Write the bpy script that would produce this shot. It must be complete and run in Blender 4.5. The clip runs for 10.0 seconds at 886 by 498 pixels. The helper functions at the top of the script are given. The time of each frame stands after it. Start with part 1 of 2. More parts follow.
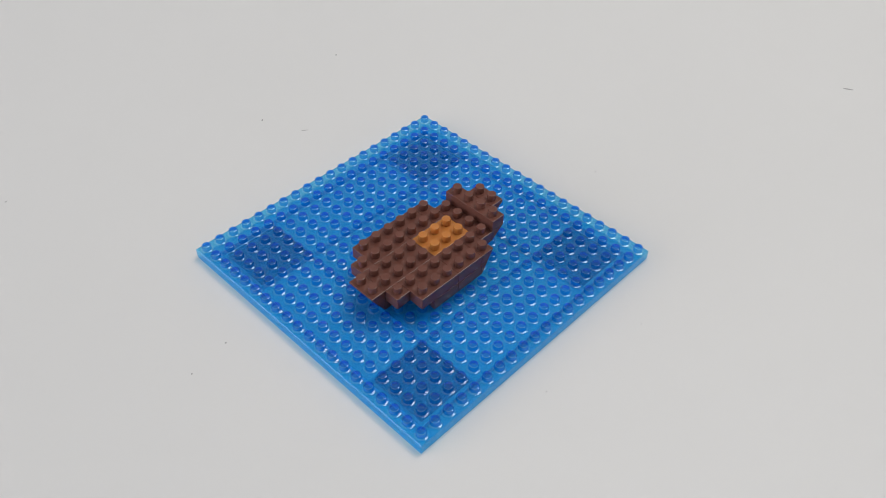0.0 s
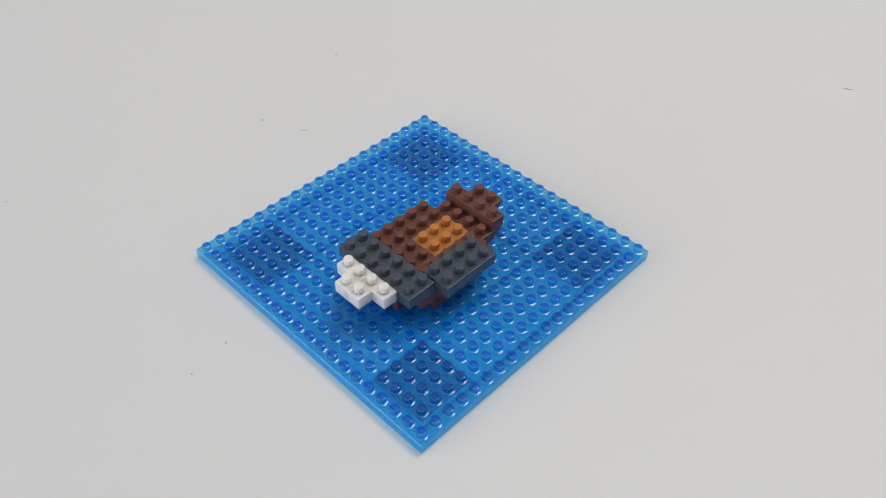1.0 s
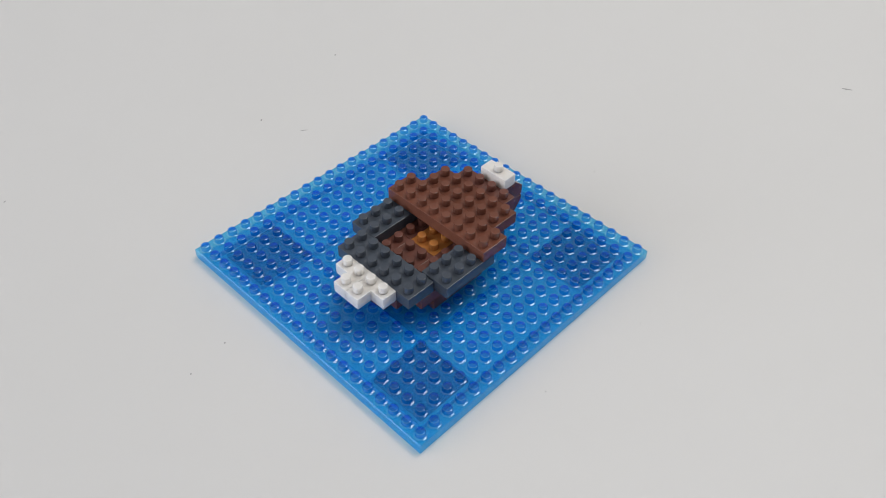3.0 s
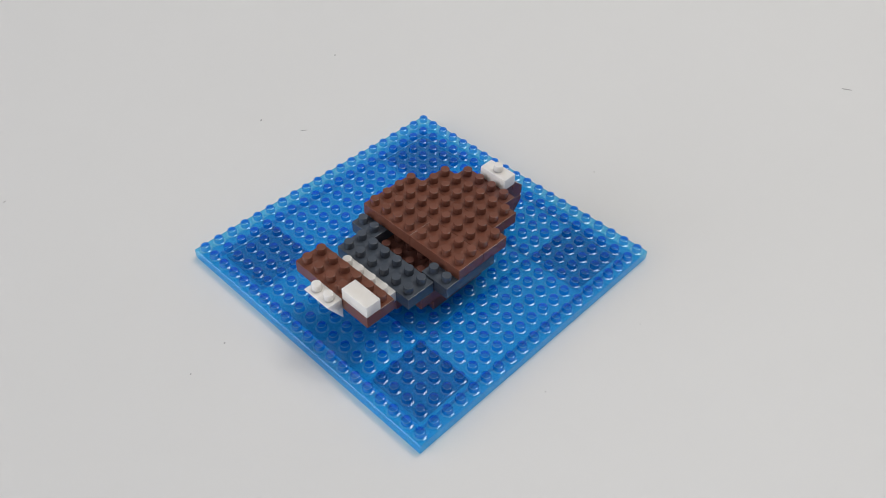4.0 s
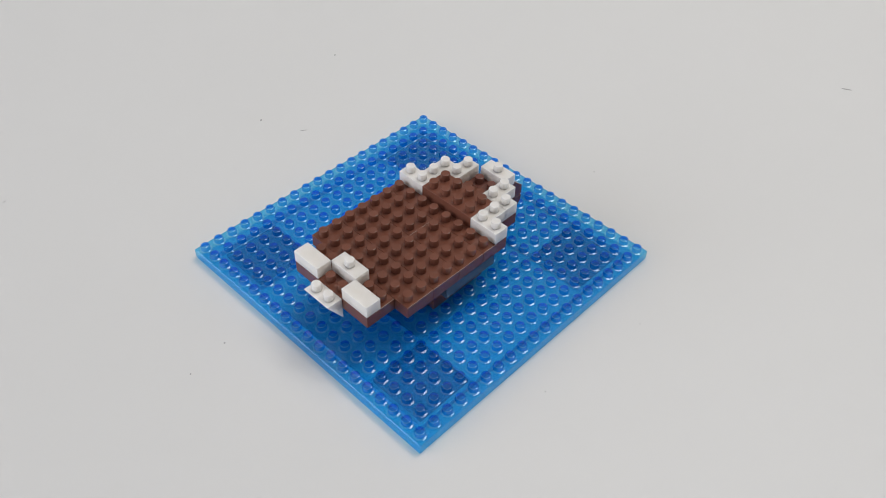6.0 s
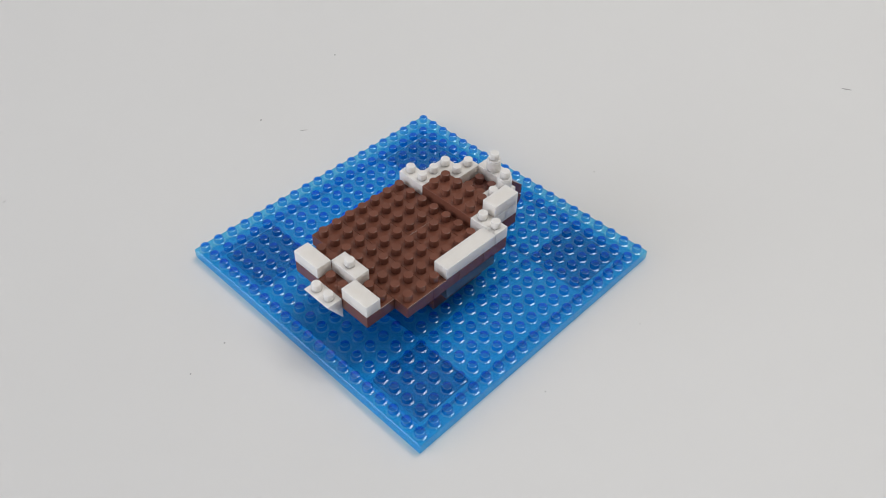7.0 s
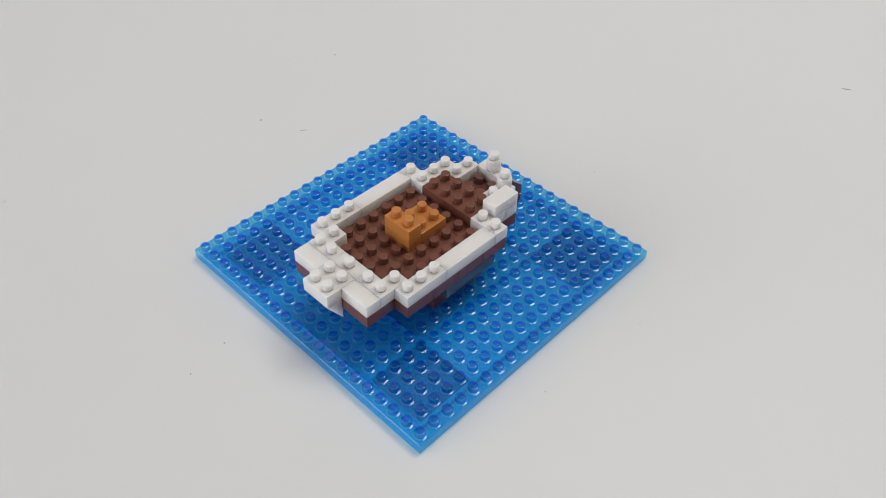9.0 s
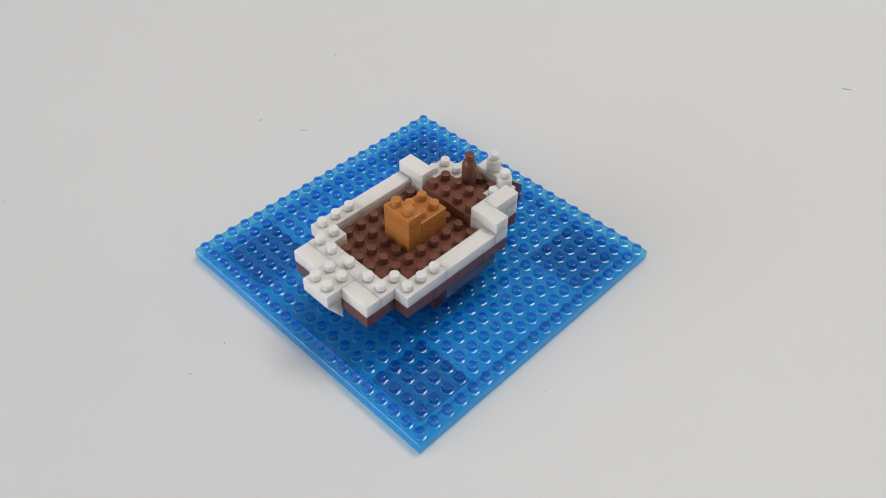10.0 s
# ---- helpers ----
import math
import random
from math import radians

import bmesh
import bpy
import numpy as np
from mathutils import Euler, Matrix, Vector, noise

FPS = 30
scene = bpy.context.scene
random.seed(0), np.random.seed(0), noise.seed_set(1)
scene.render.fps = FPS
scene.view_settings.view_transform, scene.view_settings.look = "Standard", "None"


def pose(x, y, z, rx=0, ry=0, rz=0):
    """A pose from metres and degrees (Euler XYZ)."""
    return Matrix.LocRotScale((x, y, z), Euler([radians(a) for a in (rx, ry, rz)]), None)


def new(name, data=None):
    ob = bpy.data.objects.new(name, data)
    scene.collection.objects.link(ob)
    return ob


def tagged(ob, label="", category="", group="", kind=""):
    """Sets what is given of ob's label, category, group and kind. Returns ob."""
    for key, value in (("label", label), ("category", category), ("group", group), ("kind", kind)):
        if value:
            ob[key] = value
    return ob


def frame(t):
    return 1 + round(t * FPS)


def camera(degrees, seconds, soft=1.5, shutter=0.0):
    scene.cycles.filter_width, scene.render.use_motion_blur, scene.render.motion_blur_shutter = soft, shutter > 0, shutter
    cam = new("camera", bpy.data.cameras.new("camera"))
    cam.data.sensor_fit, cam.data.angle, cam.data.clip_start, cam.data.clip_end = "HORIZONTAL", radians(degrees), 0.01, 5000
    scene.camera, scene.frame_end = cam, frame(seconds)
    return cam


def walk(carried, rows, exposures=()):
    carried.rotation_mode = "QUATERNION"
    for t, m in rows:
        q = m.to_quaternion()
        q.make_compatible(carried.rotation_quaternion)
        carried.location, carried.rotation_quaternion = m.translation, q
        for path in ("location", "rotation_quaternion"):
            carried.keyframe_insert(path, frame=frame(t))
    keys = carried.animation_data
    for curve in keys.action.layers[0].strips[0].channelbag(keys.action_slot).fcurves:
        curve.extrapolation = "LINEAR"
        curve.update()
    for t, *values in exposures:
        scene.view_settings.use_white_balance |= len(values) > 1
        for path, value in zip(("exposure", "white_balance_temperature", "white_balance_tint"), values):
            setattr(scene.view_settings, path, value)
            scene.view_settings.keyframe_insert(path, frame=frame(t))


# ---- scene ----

# ---- camera ----
U = 0.004                                  # stud pitch, metres
cam = camera(54.88, 10.0, soft=0.6)


def cam_pose(dx=0.0, dy=0.0):
    return (Matrix.Translation((-0.06577, -0.06791, 0.15350))
            @ Euler((0, 0, -0.808098)).to_matrix().to_4x4()
            @ Euler((0.788471, 0, 0)).to_matrix().to_4x4()
            @ Euler((0, 0, 0.019568)).to_matrix().to_4x4()
            @ Euler((dy, dx, 0)).to_matrix().to_4x4())


walk(cam, [(0.0, cam_pose()), (1.05, cam_pose()), (1.35, cam_pose(-0.0009)), (2.7, cam_pose(-0.0010)), (4.2, cam_pose(-0.0013, 0.0002)),
           (7.5, cam_pose(-0.0014)), (10.0, cam_pose(-0.0014))])

# ---- light ----
world = bpy.data.worlds.new("world")
world.use_nodes = True
scene.world = world
wn = world.node_tree.nodes
sky = wn.new("ShaderNodeTexSky")
sky.sky_type, sky.sun_disc = "NISHITA", False
sky.sun_elevation, sky.sun_rotation = radians(50), radians(30)
world.node_tree.links.new(sky.outputs[0], wn["Background"].inputs[0])
wn["Background"].inputs[1].default_value = 0.12
scene.view_settings.exposure = 0.0


def area_lamp(name, m, sx, sy, watts, colour):
    d = bpy.data.lights.new(name, "AREA")
    d.shape, d.size, d.size_y, d.energy, d.color = "RECTANGLE", sx, sy, watts, colour
    ob = new(name, d)
    ob.matrix_world = m
    return ob


HEAD = -46.3                               # the room is turned with the table
ROOM = pose(0.04, 0.04, 0, 0, 0, HEAD)     # room frame: y runs away from the viewer
area_lamp("ceiling_lamp", ROOM @ pose(0.60, 0.50, 1.62, 0, 0, 0), 1.0, 0.8, 15.6, (1.0, 0.985, 0.95))
area_lamp("window_lamp", ROOM @ pose(-1.93, -0.9, 0.70, 0, -90, 0), 1.2, 2.0, 25.5, (0.90, 0.92, 1.0))


# ---- materials ----
def nodes_of(name):
    m = bpy.data.materials.new(name)
    m.use_nodes = True
    return m, m.node_tree.nodes, m.node_tree.links, m.node_tree.nodes["Principled BSDF"]


def plastic(name, colour, rough=0.14, spread=0.08, bump=0.012, sss=0.0):
    """Moulded ABS: base colour with a faint mottle, a small random shift by piece, fine relief."""
    m, n, l, b = nodes_of(name)
    tc = n.new("ShaderNodeTexCoord")
    big, fine = n.new("ShaderNodeTexNoise"), n.new("ShaderNodeTexNoise")
    big.inputs["Scale"].default_value, fine.inputs["Scale"].default_value = 260.0, 2600.0
    fine.inputs["Detail"].default_value = 4.0
    for t in (big, fine):
        l.new(tc.outputs["Object"], t.inputs["Vector"])
    info = n.new("ShaderNodeObjectInfo")
    mix = n.new("ShaderNodeMath")
    mix.operation = "ADD"
    l.new(big.outputs["Fac"], mix.inputs[0])
    l.new(info.outputs["Random"], mix.inputs[1])
    ramp = n.new("ShaderNodeMapRange")
    ramp.inputs["From Min"].default_value, ramp.inputs["From Max"].default_value = 0.4, 1.6
    ramp.inputs["To Min"].default_value, ramp.inputs["To Max"].default_value = 1 - spread, 1 + spread
    l.new(mix.outputs[0], ramp.inputs["Value"])
    hsv = n.new("ShaderNodeHueSaturation")
    hsv.inputs["Color"].default_value = (*colour, 1)
    l.new(ramp.outputs[0], hsv.inputs["Value"])
    l.new(hsv.outputs[0], b.inputs["Base Color"])
    rr = n.new("ShaderNodeMapRange")
    rr.inputs["To Min"].default_value, rr.inputs["To Max"].default_value = rough - 0.03, rough + 0.05
    l.new(fine.outputs["Fac"], rr.inputs["Value"])
    l.new(rr.outputs[0], b.inputs["Roughness"])
    bp = n.new("ShaderNodeBump")
    bp.inputs["Strength"].default_value, bp.inputs["Distance"].default_value = bump, 0.0001
    l.new(fine.outputs["Fac"], bp.inputs["Height"])
    l.new(bp.outputs[0], b.inputs["Normal"])
    b.inputs["IOR"].default_value = 1.46
    if sss:
        b.inputs["Subsurface Weight"].default_value = sss
        b.inputs["Subsurface Radius"].default_value = (1, 1, 1)
        b.inputs["Subsurface Scale"].default_value = 0.0022
    return m


BROWN = plastic("dark_brown_abs", (0.165, 0.066, 0.049))
RUST = plastic("reddish_brown_abs", (0.185, 0.070, 0.045))
GREY = plastic("slate_grey_abs", (0.072, 0.086, 0.108))
TAN = plastic("caramel_abs", (0.56, 0.215, 0.055), sss=0.3)
WHITE = plastic("white_abs", (0.82, 0.785, 0.735), rough=0.25, spread=0.02, sss=0.9)


def clear_blue(name, colour, rough=0.0, body=0.92, through_share=0.5):
    """Clear tinted plastic: refracting, a little milky, and letting tinted light pass to what lies below."""
    m, n, l, b = nodes_of(name)
    b.inputs["Base Color"].default_value = (*colour, 1)
    b.inputs["Transmission Weight"].default_value = body
    b.inputs["Roughness"].default_value = rough
    b.inputs["IOR"].default_value = 1.49
    tc, nz = n.new("ShaderNodeTexCoord"), n.new("ShaderNodeTexNoise")
    nz.inputs["Scale"].default_value = 420.0
    l.new(tc.outputs["Object"], nz.inputs["Vector"])
    bp = n.new("ShaderNodeBump")
    bp.inputs["Strength"].default_value, bp.inputs["Distance"].default_value = 0.03, 0.0002
    l.new(nz.outputs["Fac"], bp.inputs["Height"])
    l.new(bp.outputs[0], b.inputs["Normal"])
    tr = n.new("ShaderNodeBsdfTransparent")
    tr.inputs[0].default_value = (*colour, 1)
    mx = n.new("ShaderNodeMixShader")
    mx.inputs[0].default_value = through_share
    l.new(b.outputs[0], mx.inputs[1])
    l.new(tr.outputs[0], mx.inputs[2])
    l.new(mx.outputs[0], n["Material Output"].inputs["Surface"])
    return m


def clear_sheet(name, colour, milk=0.10, gloss=0.045, haze=(0.04, 0.34, 1.0)):
    """A clear tinted sheet: light passes tinted, the surface mirrors more at a grazing view."""
    m, n, l, b = nodes_of(name)
    tr, gl, df = n.new("ShaderNodeBsdfTransparent"), n.new("ShaderNodeBsdfGlossy"), n.new("ShaderNodeBsdfDiffuse")
    tr.inputs[0].default_value = (*colour, 1)
    gl.inputs["Roughness"].default_value = 0.03
    df.inputs[0].default_value = (*haze, 1)
    lw = n.new("ShaderNodeLayerWeight")
    lw.inputs["Blend"].default_value = 0.5
    pw, sc = n.new("ShaderNodeMath"), n.new("ShaderNodeMath")
    pw.operation, sc.operation = "POWER", "MULTIPLY_ADD"
    pw.inputs[1].default_value = 5.0
    sc.inputs[1].default_value, sc.inputs[2].default_value = 0.9, gloss
    l.new(lw.outputs["Facing"], pw.inputs[0])
    l.new(pw.outputs[0], sc.inputs[0])
    tc, nz, bp = n.new("ShaderNodeTexCoord"), n.new("ShaderNodeTexNoise"), n.new("ShaderNodeBump")
    nz.inputs["Scale"].default_value = 420.0
    bp.inputs["Strength"].default_value, bp.inputs["Distance"].default_value = 0.02, 0.0002
    l.new(tc.outputs["Object"], nz.inputs["Vector"])
    l.new(nz.outputs["Fac"], bp.inputs["Height"])
    l.new(bp.outputs[0], gl.inputs["Normal"])
    m1, m2 = n.new("ShaderNodeMixShader"), n.new("ShaderNodeMixShader")
    m1.inputs[0].default_value = milk
    l.new(tr.outputs[0], m1.inputs[1])
    l.new(df.outputs[0], m1.inputs[2])
    l.new(sc.outputs[0], m2.inputs[0])
    l.new(m1.outputs[0], m2.inputs[1])
    l.new(gl.outputs[0], m2.inputs[2])
    l.new(m2.outputs[0], n["Material Output"].inputs["Surface"])
    return m


BLUE = clear_sheet("clear_blue_plastic", (0.44, 0.90, 1.0), 0.21, 0.045, (0.015, 0.36, 1.0))
# deeper tint paints in the darker look of studs seen through more plastic
PEG = clear_sheet("clear_blue_stud_deep_tint", (0.14, 0.57, 1.0), 0.06, 0.08, (0.01, 0.33, 1.0))
# paler, glossier copy paints the bright crescent on foot and top chamfer
PEG_GLINT = clear_sheet("clear_blue_stud_glint", (0.60, 0.91, 1.0), 0.08, 0.09, (0.01, 0.36, 1.0))
PAD = clear_blue("clear_grey_blue_plastic", (0.66, 0.71, 0.77), 0.1, 0.92, 0.6)
# ribs are clear; the milky pale colour paints in the bright lines they glint with
RIB = clear_sheet("milky_blue_rib_glint", (0.85, 0.95, 1.0), 0.6, 0.06, (0.60, 0.84, 1.0))


def matte(name, colour, rough, scale, spread, bump):
    m, n, l, b = nodes_of(name)
    tc = n.new("ShaderNodeTexCoord")
    big, fine = n.new("ShaderNodeTexNoise"), n.new("ShaderNodeTexNoise")
    big.inputs["Scale"].default_value, fine.inputs["Scale"].default_value = scale, scale * 60
    big.inputs["Detail"].default_value = 5.0
    for t in (big, fine):
        l.new(tc.outputs["Object"], t.inputs["Vector"])
    hsv = n.new("ShaderNodeHueSaturation")
    hsv.inputs["Color"].default_value = (*colour, 1)
    rg = n.new("ShaderNodeMapRange")
    rg.inputs["To Min"].default_value, rg.inputs["To Max"].default_value = 1 - spread, 1 + spread
    l.new(big.outputs["Fac"], rg.inputs["Value"])
    l.new(rg.outputs[0], hsv.inputs["Value"])
    l.new(hsv.outputs[0], b.inputs["Base Color"])
    b.inputs["Roughness"].default_value = rough
    bp = n.new("ShaderNodeBump")
    bp.inputs["Strength"].default_value, bp.inputs["Distance"].default_value = bump, 0.0002
    l.new(fine.outputs["Fac"], bp.inputs["Height"])
    l.new(bp.outputs[0], b.inputs["Normal"])
    return m


TABLE = matte("white_laminate", (0.74, 0.735, 0.72), 0.55, 9.0, 0.02, 0.05)
WALL = matte("white_wall_paint", (0.80, 0.79, 0.78), 0.9, 3.0, 0.03, 0.1)
DARK = matte("grey_wall_paint", (0.68, 0.67, 0.66), 0.9, 3.0, 0.05, 0.1)
FLOOR = matte("grey_floor", (0.32, 0.30, 0.28), 0.6, 4.0, 0.10, 0.1)
CRUMB = matte("dust_grit", (0.42, 0.41, 0.40), 0.9, 300.0, 0.3, 0.3)


# ---- building helpers ----
def mesh_from(bm, name, material, smooth=False):
    me = bpy.data.meshes.new(name)
    bm.to_mesh(me)
    bm.free()
    me.materials.append(material)
    if smooth:
        for f in me.polygons:
            f.use_smooth = len(f.vertices) == 4
    return me


def part(name, me, parent, m=None, label=""):
    ob = new(name, me)
    ob.parent = parent
    if m is not None:
        ob.matrix_basis = m
    if label:
        ob["label"] = label
    return ob


def box_bm(x0, y0, z0, x1, y1, z1, bevel=0.0, seg=2):
    bm = bmesh.new()
    bmesh.ops.create_cube(bm, size=1.0)
    for v in bm.verts:
        v.co = Vector((x0 + (v.co.x + .5) * (x1 - x0), y0 + (v.co.y + .5) * (y1 - y0), z0 + (v.co.z + .5) * (z1 - z0)))
    if bevel:
        bmesh.ops.bevel(bm, geom=list(bm.edges), offset=bevel, segments=seg, affect="EDGES", profile=0.5)
    return bm


def prism_bm(profile, y0, y1, bevel=0.0):
    """A body of xz profile (anticlockwise seen from -y) between y0 and y1."""
    bm = bmesh.new()
    a = [bm.verts.new((x, y0, z)) for x, z in profile]
    b = [bm.verts.new((x, y1, z)) for x, z in profile]
    bm.faces.new(a)
    bm.faces.new(b[::-1])
    k = len(a)
    for i in range(k):
        bm.faces.new((a[(i + 1) % k], a[i], b[i], b[(i + 1) % k]))
    bmesh.ops.recalc_face_normals(bm, faces=bm.faces)
    if bevel:
        bmesh.ops.bevel(bm, geom=list(bm.edges), offset=bevel, segments=2, affect="EDGES", profile=0.5)
    return bm


def lathe_bm(profile, n=20, closed=True):
    """A solid turned about z from (radius, height) pairs, closed at both ends."""
    bm = bmesh.new()
    def ring(r, z):
        return [bm.verts.new((r * math.cos(2 * math.pi * (i + .5) / n), r * math.sin(2 * math.pi * (i + .5) / n), z)) for i in range(n)]
    for a, c in zip(profile, profile[1:]):
        p, q = ring(*a), ring(*c)
        for i in range(n):
            bm.faces.new((p[i], p[(i + 1) % n], q[(i + 1) % n], q[i]))
    if closed:
        bm.faces.new(ring(*profile[0])[::-1])
    bm.faces.new(ring(*profile[-1]))
    bmesh.ops.remove_doubles(bm, verts=bm.verts, dist=1e-6)
    bmesh.ops.recalc_face_normals(bm, faces=bm.faces) if closed else None
    for e in bm.edges:
        e.smooth = len(e.link_faces) == 2 and e.calc_face_angle(0.0) < 0.6
    return bm


# ---- room and table ----
def structure(name, bm, material, label, m=ROOM):
    ob = new(name, mesh_from(bm, name, material))
    ob.matrix_world = m
    return tagged(ob, label, kind="structure")


FZ = -0.74
structure("floor", box_bm(-2.1, -2.1, FZ - 0.1, 2.1, 2.1, FZ), FLOOR, "plain grey floor under the table")
structure("ceiling", box_bm(-2.1, -2.1, 1.66, 2.1, 2.1, 1.76), WALL, "plain white painted ceiling of the room")
structure("wall_north", box_bm(-2.0, 2.0, FZ, 2.0, 2.1, 1.66), WALL, "plain white painted wall of the room")
structure("wall_south", box_bm(-2.0, -2.1, FZ, 2.0, -2.0, 1.66), DARK, "plain pale grey painted wall of the room")
structure("wall_east", box_bm(2.0, -2.1, FZ, 2.1, 2.1, 1.66), WALL, "plain white painted wall of the room")


def window_wall():
    bm = bmesh.new()
    for y0, y1, z0, z1 in ((-2.1, -1.95, FZ, 1.66), (0.15, 2.1, FZ, 1.66), (-1.95, 0.15, FZ, 0.05), (-1.95, 0.15, 1.35, 1.66)):
        b = box_bm(-2.1, y0, z0, -2.0, y1, z1)
        me = bpy.data.meshes.new("tmp")
        b.to_mesh(me)
        b.free()
        bm.from_mesh(me)
        bpy.data.meshes.remove(me)
    structure("wall_west", bm, WALL, "plain white painted wall with a window opening")


window_wall()


def table():
    top = new("table")
    top.matrix_world = ROOM
    part("tabletop", mesh_from(box_bm(-0.75, -0.42, -0.028, 0.75, 0.62, 0.0, 0.002), "tabletop", TABLE), top)
    tagged(top, "smooth white laminate table top, slightly speckled with dust", "table")
    leg = mesh_from(box_bm(-0.025, -0.025, FZ, 0.025, 0.025, -0.028, 0.003), "leg", TABLE)
    for x in (-0.69, 0.69):
        for y in (-0.36, 0.56):
            part("leg", leg, top, pose(x, y, 0))


table()

# ---- baseplate ----
PLATE = 0.74                               # plate thickness, studs
LAYER = 0.800                              # brick height, studs
STUD_R, STUD_H = 0.285, 0.45
PEG_R, PEG_H = 0.29, 0.36              # studs of the plate


def stud_bm(r=STUD_R, h=STUD_H, n=20):
    b = 0.035
    return lathe_bm([(r, 0.0), (r, h - b), (r - b * .35, h - b * .3), (r - b, h)], n)


def scaled(bm):
    bmesh.ops.scale(bm, vec=(U, U, U), verts=bm.verts)
    return bm


def slab_bm():
    """One clear moulding: chamfered edge, a round opening under every stud, and a hollow underside within a rim."""
    bm = bmesh.new()
    T, N, n, FOOT = PLATE, 20, 16, PEG_R + 0.11

    def loop(inset, z):
        a, c = inset, N - inset
        return [bm.verts.new(p) for p in ((a, a, z), (c, a, z), (c, c, z), (a, c, z))]
    side = [loop(0.96, 0.37), loop(0.94, 0.0), loop(0.04, 0.0), loop(0.0, 0.04), loop(0.0, T - 0.05), loop(0.05, T)]
    for p, q in zip(side, side[1:]):
        for k in range(4):
            bm.faces.new((p[k], p[(k + 1) % 4], q[(k + 1) % 4], q[k]))
    bm.faces.new(side[0][::-1])
    edge = [0.05] + list(range(1, N)) + [N - 0.05]
    grid = [[bm.verts.new((x, y, T)) for y in edge] for x in edge]
    for i in range(N):
        for j in range(N):
            ring = [bm.verts.new((i + .5 + FOOT * math.cos(2 * math.pi * (k + .5) / n), j + .5 + FOOT * math.sin(2 * math.pi * (k + .5) / n), T))
                    for k in range(n)]
            corner = [grid[i + 1][j + 1], grid[i][j + 1], grid[i][j], grid[i + 1][j]]
            q = n // 4
            for s in range(4):
                arc = [ring[(s * q + k) % n] for k in range(q)]
                for p0, p1 in zip(arc, arc[1:]):
                    bm.faces.new((corner[s], p1, p0))
                bm.faces.new((corner[s], corner[(s + 1) % 4], ring[(s * q + q) % n], arc[-1]))
    return bm


def cap_bm(n=16):
    """A stud open below, where it grows out of the slab; its flared foot is shaped to catch a crescent highlight."""
    r, h, e = PEG_R, PEG_H, 0.06
    prof = [(r + .11, 0.0), (r + .06, .013), (r + .005, .037), (r, .05), (r, h - e), (r - e * .3, h - e * .3), (r - e, h)]
    return lathe_bm(prof, n, closed=False)


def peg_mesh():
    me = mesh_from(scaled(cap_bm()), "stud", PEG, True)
    me.materials.append(PEG_GLINT)
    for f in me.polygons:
        # foot ring and top chamfer take the paler copy, a painted-in highlight
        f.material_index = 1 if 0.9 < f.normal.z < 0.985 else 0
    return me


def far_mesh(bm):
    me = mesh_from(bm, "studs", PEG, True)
    me.materials.append(PEG_GLINT)
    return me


def baseplate():
    slab = new("baseplate", mesh_from(scaled(slab_bm()), "slab", BLUE))
    slab.location.z = 0.00005
    tagged(slab, "square clear blue plastic studded baseplate lying on white table", "baseplate")
    # ribs
    for c in (5.1, 14.9):
        part("rib", mesh_from(scaled(box_bm(1.03, c - .03, 0.02, 18.97, c + .03, 0.365)), "rib", RIB), slab)
    for c in (5.1, 14.9):
        for y0, y1 in ((1.03, 5.04), (5.16, 14.84), (14.96, 18.97)):
            part("rib", mesh_from(scaled(box_bm(c - .03, y0, 0.02, c + .03, y1, 0.365)), "rib", RIB), slab)
    for c in (1.0, 19.0):
        part("rim_rib", mesh_from(scaled(box_bm(1.0, c - .025, 0.02, 19.0, c + .025, 0.365)), "rib", RIB), slab)
        part("rim_rib", mesh_from(scaled(box_bm(c - .025, 1.03, 0.02, c + .025, 18.97, 0.365)), "rib", RIB), slab)
    # pads in the four corners
    pad = mesh_from(scaled(box_bm(-1.85, -1.85, 0.02, 1.85, 1.85, 0.30, 0.04)), "foot_pad", PAD)
    for x in (3.2, 16.8):
        for y in (3.2, 16.8):
            part("foot_pad", pad, slab, pose(x * U, y * U, 0))
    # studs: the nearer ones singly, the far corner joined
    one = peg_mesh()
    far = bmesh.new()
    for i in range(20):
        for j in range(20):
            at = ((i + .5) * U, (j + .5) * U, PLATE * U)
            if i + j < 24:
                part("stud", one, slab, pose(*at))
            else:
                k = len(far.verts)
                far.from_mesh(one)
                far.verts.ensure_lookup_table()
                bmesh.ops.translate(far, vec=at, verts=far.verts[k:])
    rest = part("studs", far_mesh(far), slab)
    rest["kind"] = "stuff"


baseplate()

# ---- bricks ----
STUD = {}
GAP = 0.005
BEVEL = 0.024


LEAN = 0.010                               # the deck is not pressed home at the bow


def top_of(n):
    return PLATE + n * LAYER + (0.07 if n > 2 else 0.0)


def stud_on(ob, material, x, y, z):
    if material.name not in STUD:
        STUD[material.name] = mesh_from(scaled(stud_bm()), "stud", material, True)
    part("stud", STUD[material.name], ob, pose(x * U, y * U, z * U))


MOVES = []
LOOSE = {}                                 # bricks that sit askew until a later stroke presses them home


def register(ob, x, y, z, step):
    """Place at grid (x, y, z); step: which stroke of the build brings it, or None."""
    lean = LEAN if z > PLATE + 3 * LAYER else 0.0
    home = pose(x * U, y * U, (z - lean * (x - 8)) * U, 0, math.degrees(lean), 0)
    ob.matrix_world = home
    if step is not None:
        MOVES.append((ob, home, step))
    return ob


def brick_root(name, me, studded):
    """A studded brick is an empty that carries its body and studs; a smooth one is its body alone."""
    if not studded:
        return new(name, me)
    ob = new(name)
    ob.empty_display_size = 0.002
    part("body", me, ob)
    return ob


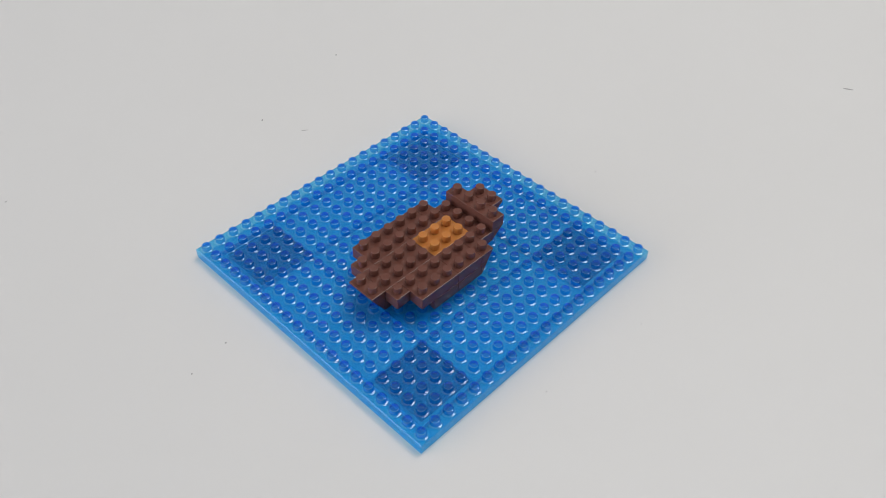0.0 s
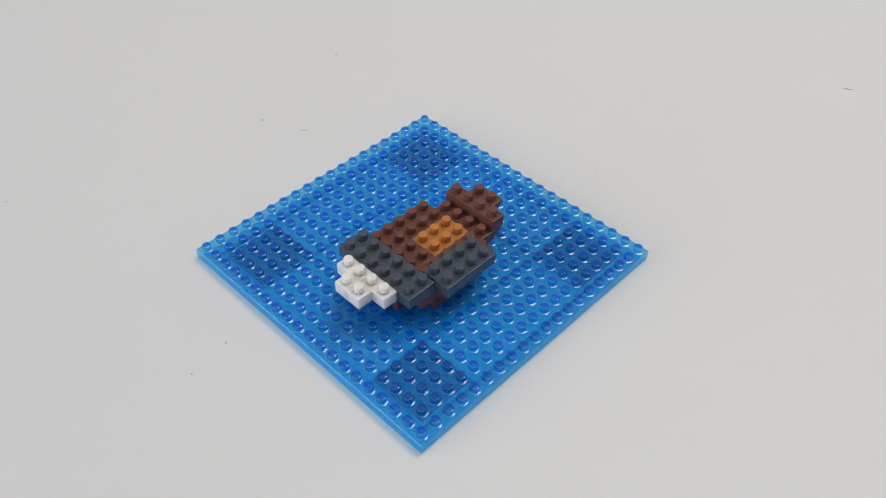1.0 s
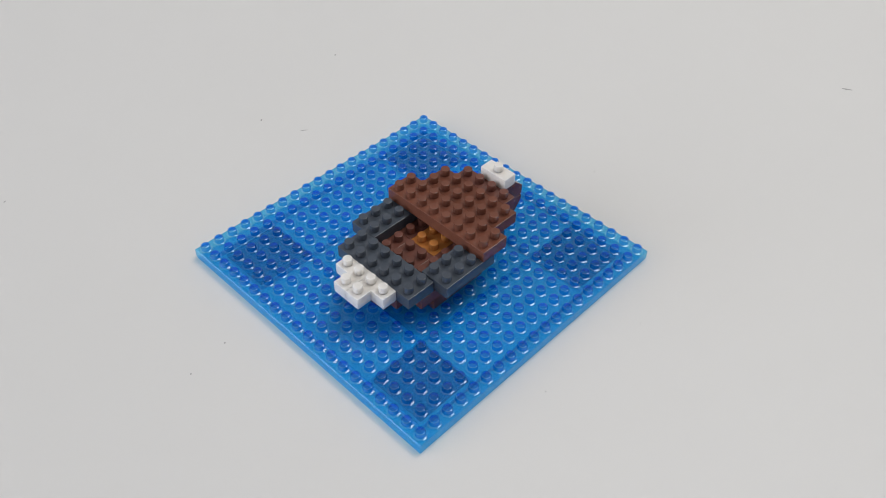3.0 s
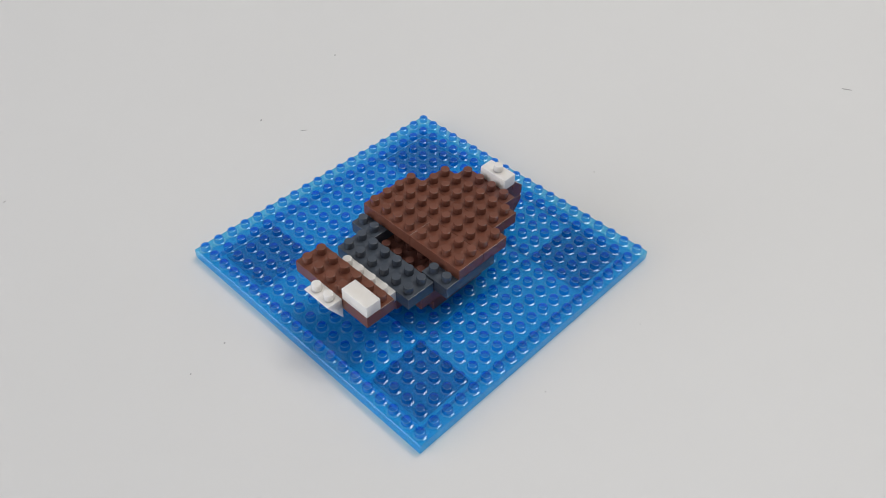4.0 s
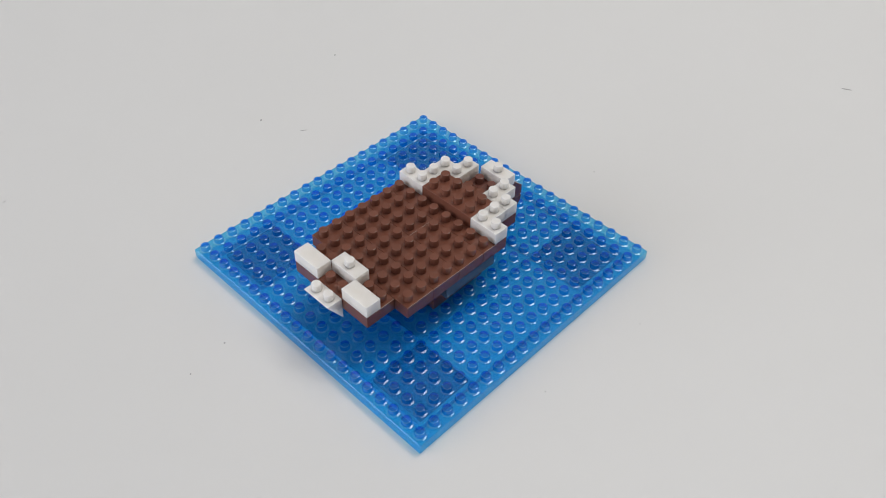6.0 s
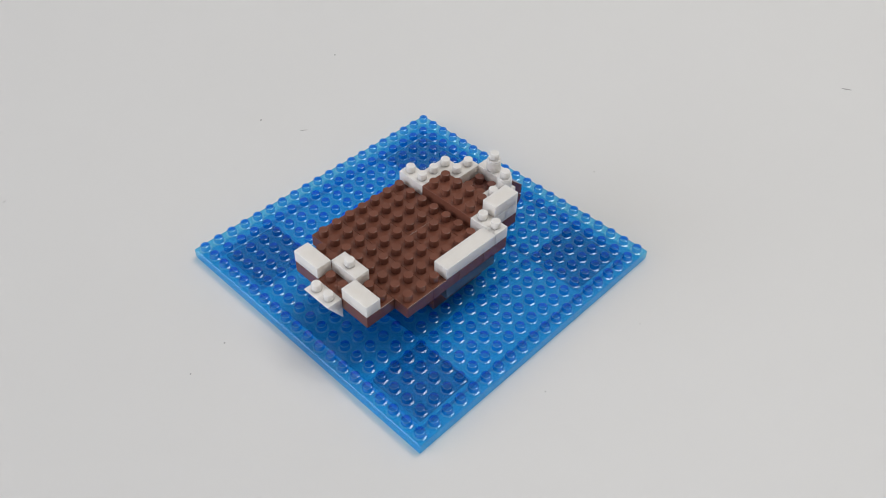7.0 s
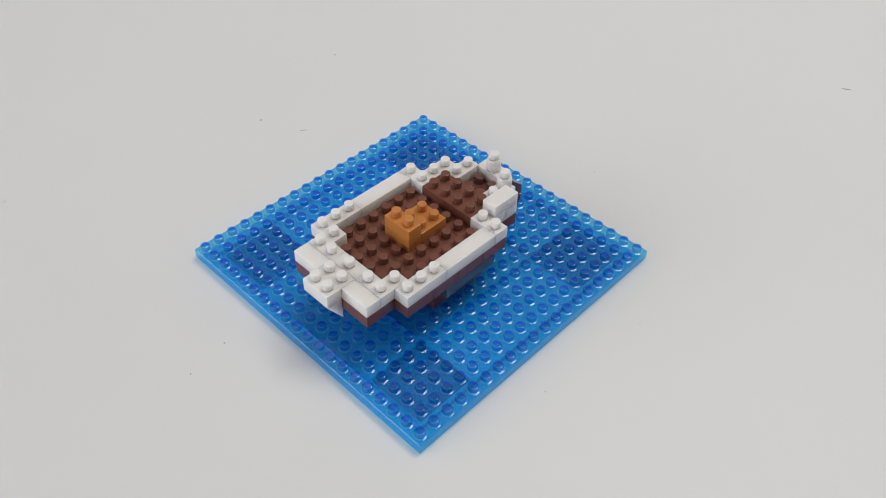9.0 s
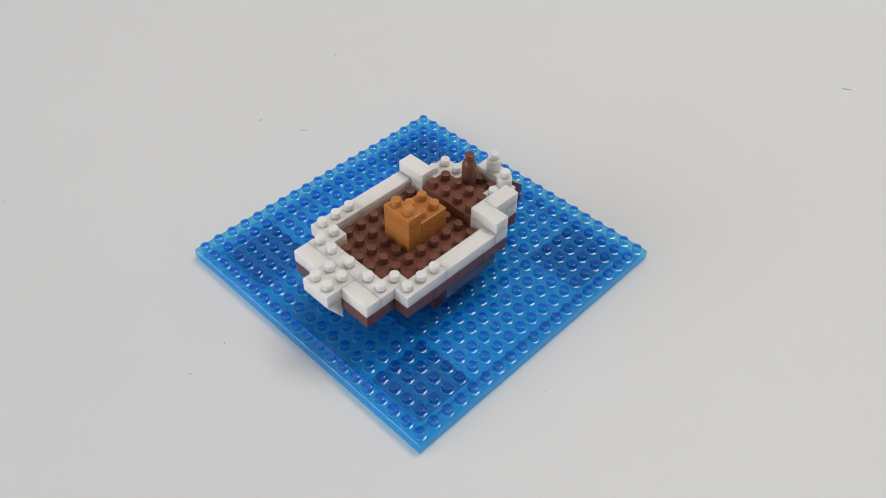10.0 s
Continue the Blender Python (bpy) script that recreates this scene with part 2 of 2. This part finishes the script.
def cells_brick(cells, level, material, label, step=None, studs=True, lift=0.0, stud_cells=None, off=(0, 0)):
    """A brick over a set of grid cells on a level (1 rests on the plate); local origin at its lowest corner."""
    xs, ys = [c[0] for c in cells], [c[1] for c in cells]
    ox, oy = min(xs), min(ys)
    full = len(cells) == (max(xs) - ox + 1) * (max(ys) - oy + 1)
    H = LAYER - 0.008
    if full:
        bm = box_bm(GAP, GAP, 0, max(xs) - ox + 1 - GAP, max(ys) - oy + 1 - GAP, H, BEVEL)
    else:
        # outline of an L-shaped brick
        bm = bmesh.new()
        s = set(cells)
        verts = {}

        def v(x, y, z):
            key = (x, y, z)
            if key not in verts:
                verts[key] = bm.verts.new((x - ox, y - oy, z))
            return verts[key]
        for x, y in s:
            bm.faces.new((v(x, y, H), v(x + 1, y, H), v(x + 1, y + 1, H), v(x, y + 1, H)))
            bm.faces.new((v(x, y, 0), v(x, y + 1, 0), v(x + 1, y + 1, 0), v(x + 1, y, 0)))
            for (dx, dy), (a, b) in {(0, -1): ((0, 0), (1, 0)), (1, 0): ((1, 0), (1, 1)),
                                     (0, 1): ((1, 1), (0, 1)), (-1, 0): ((0, 1), (0, 0))}.items():
                if (x + dx, y + dy) not in s:
                    p, q = (x + a[0], y + a[1]), (x + b[0], y + b[1])
                    bm.faces.new((v(*p, 0), v(*q, 0), v(*q, H), v(*p, H)))
        bmesh.ops.recalc_face_normals(bm, faces=bm.faces)
        bmesh.ops.dissolve_limit(bm, angle_limit=0.01, verts=bm.verts, edges=bm.edges)
        bmesh.ops.bevel(bm, geom=list(bm.edges), offset=BEVEL, segments=2, affect="EDGES", profile=0.5)
    ob = brick_root("toy_brick", mesh_from(scaled(bm), "body", material), studs or stud_cells is not None)
    for x, y in (stud_cells if stud_cells is not None else cells if studs else ()):
        stud_on(ob, material, x - ox + .5, y - oy + .5, H - .002)
    tagged(ob, label, "toy brick", "toy bricks of the model boat")
    return register(ob, ox + off[0], oy + off[1], top_of(level - 1) + 0.004 + lift, step)


def rect(x0, y0, x1, y1):
    return [(x, y) for x in range(x0, x1 + 1) for y in range(y0, y1 + 1)]


def slope_brick(profile, y0, y1, z0, material, label, step=None, studs=()):
    """A brick of slanted xz profile; heights in layers above z0."""
    ox = min(x for x, _ in profile)
    bm = prism_bm([(x - ox, z * LAYER) for x, z in profile], GAP, y1 - y0 - GAP, BEVEL)
    ob = brick_root("slope_brick", mesh_from(scaled(bm), "body", material), bool(studs))
    for x, y, z in studs:
        stud_on(ob, material, x - ox, y - y0, z * LAYER - .004)
    tagged(ob, label, "toy brick", "toy bricks of the model boat")
    return register(ob, ox, y0, top_of(z0) + 0.004, step)


def round_brick(x, y, level, height, material, label, step=None):
    """A round one-stud brick, with the groove round its neck."""
    h = height * LAYER
    rim = [(0.42, h - .24), (0.36, h - .04), (0.33, h)] if height > 2 else [(0.42, h - .12), (0.42, h - .10), (0.44, h - .06), (0.41, h)]
    bm = lathe_bm([(0.40, 0), (0.45, 0.03), (0.45, h - (.30 if height > 2 else .16))] + rim, 28)
    ob = brick_root("round_brick", mesh_from(scaled(bm), "body", material, True), True)
    stud_on(ob, material, 0, 0, h - .002)
    tagged(ob, label, "toy brick", "toy bricks of the model boat")
    return register(ob, x, y, top_of(level - 1) + 0.004, step)


DB = "dark brown studded plastic toy brick of the boat hull"
DG = "slate grey studded plastic toy brick ringing the hull"
RB = "reddish brown studded plastic toy brick of the boat deck"
WB = "white studded plastic toy brick of the boat rail"
WC = "white L-shaped plastic corner brick with three studs"
WT = "smooth white plastic tile brick of the boat rail"
TB = "caramel orange studded plastic toy brick"


def hull():
    # lowest layer
    cells_brick(rect(7, 10, 10, 11), 1, BROWN, DB)
    cells_brick(rect(5, 8, 10, 9), 1, BROWN, DB)
    cells_brick(rect(7, 6, 8, 7), 1, BROWN, DB)
    cells_brick(rect(9, 6, 10, 7), 1, BROWN, DB)
    # stern of the two lower layers, raked
    for y0, y1 in ((6, 8), (8, 10), (10, 12)):
        slope_brick([(11 + GAP, 0), (11.1, 0), (11.55, 0.99), (11 + GAP, 0.99)], y0, y1, 0, BROWN,
                    "dark brown raked plastic brick under the stern")
    # second layer
    cells_brick(rect(6, 10, 8, 11), 2, BROWN, DB)
    cells_brick([(5, 10)], 2, BROWN, DB)
    cells_brick(rect(5, 8, 8, 9), 2, BROWN, DB)
    cells_brick([(5, 7)], 2, BROWN, DB)
    cells_brick(rect(6, 6, 8, 7), 2, BROWN, DB)
    cells_brick(rect(9, 10, 10, 11), 2, BROWN, DB)
    cells_brick(rect(9, 6, 10, 7), 2, BROWN, DB)
    cells_brick(rect(9, 8, 11, 9), 2, TAN, TB + " set into the hull floor")
    for y0, y1 in ((6, 8), (10, 12)):
        slope_brick([(11 + GAP, 0), (11.55, 0), (12 - GAP, 0.99), (11 + GAP, 0.99)], y0, y1, 1, BROWN,
                    "dark brown raked studded plastic brick of the stern", studs=[(11.5, y0 + .5, 1), (11.5, y0 + 1.5, 1)])
    cells_brick(rect(12, 7, 12, 10), 2, BROWN, DB)
    slope_brick([(13 + GAP, 0), (13.05, 0), (14 - GAP, 0.99), (13 + GAP, 0.99)], 7, 11, 1, BROWN,
                "dark brown raked plastic brick under the stern")
    # bow
    slope_brick([(4 + GAP, 1.99), (4 + GAP, 1.85), (4.95, 0), (5 - GAP, 0), (5 - GAP, 1.99)][::-1], 8, 10, 0, BROWN,
                "dark brown raked two-stud plastic bow brick", studs=[(4.5, 8.5, 2), (4.5, 9.5, 2)])
    # stern on the third layer
    cells_brick(rect(13, 7, 13, 10), 3, BROWN, "dark brown four-stud plastic brick at the stern")
    slope_brick([(14 + GAP, 0), (14.2, 0), (15 - GAP, 0.7), (15 - GAP, 0.99), (14 + GAP, 0.99)], 8, 10, 2, BROWN,
                "dark brown raked two-stud plastic stern brick", studs=[(14.5, 8.5, 1), (14.5, 9.5, 1)])


def build_up():
    cells_brick(rect(7, 5, 10, 6), 3, GREY, DG, 0, lift=0.14)
    cells_brick(rect(5, 6, 6, 11), 3, GREY, "long slate grey twelve-stud brick across the bow", 1)
    cells_brick([(4, 7), (4, 8), (3, 8)], 3, WHITE, "white L-shaped plastic corner brick at the bow", 2)
    cells_brick([(4, 10), (4, 9), (3, 9)], 3, WHITE, "white L-shaped plastic corner brick at the bow", 3)
    cells_brick(rect(7, 11, 10, 12), 3, GREY, DG, 4)
    cells_brick(rect(11, 6, 12, 11), 3, GREY, "long slate grey twelve-stud brick across the stern", 5)
    cells_brick([(14, 10), (14, 9), (15, 9)], 4, BROWN, "dark brown L-shaped corner brick at the stern", 6)
    cells_brick([(14, 7), (14, 8), (15, 8)], 4, BROWN, "dark brown L-shaped corner brick at the stern", 7)
    slope_brick([(15 + GAP, 0.01), (16.6, 0.01), (16.95, 0.15), (16.95, 1.0), (16.05, 2.0), (16.02, 1.0), (15 + GAP, 0.99)], 8, 10, 2, BROWN,
                "dark brown raked plastic brick behind the stern", 8)
    slope_brick([(14.95, 0.5), (15.75, 0.25), (16.3, 0.5), (16.95, 1.5), (16.95, 1.99), (15.02, 1.99)], 8, 10, 0, BROWN,
                "dark brown raked plastic brick below the stern", 9)
    slope_brick([(14 + GAP, 0.1), (14.5, 0.05), (15 - GAP, 0.35), (15 - GAP, 0.99), (14 + GAP, 0.99)], 7, 8, 2, BROWN,
                "small dark brown raked brick below the stern", 9)
    seat = jumper(15, 8, 5, 10, -0.12, 0.08)
    LOOSE[seat.name] = (pose(0.07 * U, -0.24 * U, -0.02 * U), 28)
    cells_brick(rect(12, 6, 13, 11), 4, RUST, RB, 11)
    cells_brick(rect(10, 5, 11, 12), 4, RUST, RB, 12)
    cells_brick(rect(8, 9, 9, 12), 4, RUST, RB, 13)
    cells_brick(rect(8, 5, 9, 8), 4, RUST, RB, 14)
    slope_brick([(1 + GAP, 2.15), (1 + GAP, 2.08), (1.95, 0.3), (2 - GAP, 0.3), (2 - GAP, 2.15)][::-1], 8, 10, 2, WHITE,
                "white raked two-stud plastic bow brick", 16, studs=[(1.5, 8.5, 2.16), (1.5, 9.5, 2.16)])
    cells_brick(rect(2, 6, 3, 11), 4, RUST, "reddish brown twelve-stud plastic brick across the bow", 15)
    cells_brick(rect(2, 6, 2, 7), 5, WHITE, WT, 17, studs=False)
    jumper(3, 8, 5, 18)
    cells_brick(rect(2, 10, 2, 11), 5, WHITE, WT, 19, studs=False)
    cells_brick(rect(4, 5, 5, 12), 4, RUST, RB, 20)
    cells_brick(rect(6, 5, 7, 12), 4, RUST, RB, 21)
    cells_brick(rect(11, 7, 12, 10), 5, RUST, "reddish brown raised eight-stud brick at the stern", 22)
    cells_brick([(11, 12), (11, 11), (12, 11)], 5, WHITE, WC, 23)
    cells_brick([(13, 11), (13, 10), (14, 10)], 5, WHITE, WC, 24)
    cells_brick([(13, 6), (13, 7), (14, 7)], 5, WHITE, WC, 25)
    cells_brick([(11, 5), (11, 6), (12, 6)], 5, WHITE, WC, 26)
    cells_brick(rect(12, 6, 13, 6), 6, WHITE, WT, 27, studs=False)
    round_brick(15.33, 9.1, 6, 1, WHITE, "white round one-stud brick at the stern rail", 28)
    round_brick(14.5, 7.5, 6, 1, WHITE, "white round one-stud brick at the stern rail", 29)
    cells_brick(rect(7, 5, 10, 5), 5, WHITE, "long smooth white plastic tile of the boat rail", 30, studs=False)
    cells_brick(rect(4, 5, 6, 5), 5, WHITE, WB, 31)
    cells_brick([(3, 7), (3, 6), (4, 6)], 5, WHITE, WC, 32)
    cells_brick(rect(1, 8, 2, 9), 5, WHITE, "white four-stud plastic brick at the bow", 33)
    cells_brick([(3, 10), (3, 11), (4, 11)], 5, WHITE, WC, 34)
    cells_brick(rect(4, 12, 6, 12), 5, WHITE, WB, 35)
    cells_brick(rect(7, 12, 10, 12), 5, WHITE, "long smooth white plastic tile of the boat rail", 36, studs=False)
    cells_brick(rect(7, 8, 7, 9), 5, TAN, TB + " on the deck", 37)
    cells_brick(rect(8, 8, 9, 9), 5, TAN, TB + " on the deck", 38)
    cells_brick(rect(7, 8, 7, 9), 6, TAN, TB + " of the cabin", 39)
    cells_brick(rect(7, 8, 7, 9), 7, TAN, TB + " of the cabin", 40)
    cells_brick(rect(8, 8, 9, 9), 6, TAN, TB + " of the cabin", 41)
    cells_brick(rect(11, 11, 11, 12), 6, WHITE, WT, 42, studs=False)
    round_brick(13.5, 9.5, 5, 2.85, RUST, "tall round reddish brown brick, the start of a mast", 43)
    cells_brick(rect(11, 5, 11, 6), 6, WHITE, WT, 44, studs=False)


def jumper(x, y, level, step, dx=0.0, dy=0.0):
    ob = cells_brick(rect(x, y, x, y + 1), level, WHITE, "white plastic brick with a single stud in its middle", step, stud_cells=(), off=(dx, dy))
    stud_on(ob, WHITE, 0.5, 1.0, LAYER - .01)
    return ob


hull()
build_up()


# ---- dust and a scratch on the table ----
def crumb(x, y, sx, sy, rz):
    bm = bmesh.new()
    bmesh.ops.create_icosphere(bm, subdivisions=1, radius=1.0)
    for v in bm.verts:
        v.co *= random.uniform(0.7, 1.2)
        v.co = Vector((v.co.x * sx, v.co.y * sy, max(-0.3, v.co.z) * min(sx, sy) * 0.5))
    zs = min(v.co.z for v in bm.verts)
    ob = new("speck", mesh_from(scaled(bm), "speck", CRUMB))
    ob.matrix_world = pose(x * U, y * U, -zs * U, 0, 0, rz)
    tagged(ob, "tiny dark speck of dust or thin scratch on the white table", "speck", "specks of dust")


# the long thin one at (13.1, 25.6) stands in for a faint table scratch
for _x, _y, _sx, _sy, _r in ((47.2, -0.3, 0.62, 0.10, -62), (-2.8, 13.1, 0.09, 0.08, 0), (-5.4, 12.6, 0.09, 0.07, 30), (21.4, 31.8, 0.13, 0.10, 10),
                             (11.6, 28.8, 0.20, 0.09, 40), (7.6, -2.05, 0.07, 0.06, 0), (24.6, 7.55, 0.08, 0.06, 20), (13.1, 25.6, 0.40, 0.05, -35),
                             (-6.1, 33.4, 0.16, 0.07, 15), (15.3, -2.9, 0.05, 0.05, 0)):
    crumb(_x, _y, 0.75 * _sx, 0.75 * _sy, _r)


# ---- the build, stroke by stroke ----
def motions():
    """Each brick lies ready on the table beyond the plate's side until its stroke, then sits on the model."""
    def stroke(step):
        return 1 + math.ceil((0.162 + step * 0.2222) * 30)

    for k, (ob, home, step) in enumerate(MOVES):
        f = stroke(step)
        wait = ROOM @ pose(0.30 + 0.040 * (k % 6), -0.08 + 0.045 * (k // 6), 0, 0, 0, 20 * math.sin(k * 2.3)) @ pose(0, 0, 0.0001)
        first, rows = home, []
        if ob.name in LOOSE:
            askew, later = LOOSE[ob.name]
            first, g = askew @ home, stroke(later)
            rows = [((g - 2) / 30, first), ((g - 1) / 30, home)]
        walk(ob, [(0.0, wait), ((f - 2) / 30, wait), ((f - 1) / 30, first)] + rows + [(10.0, home)])


motions()
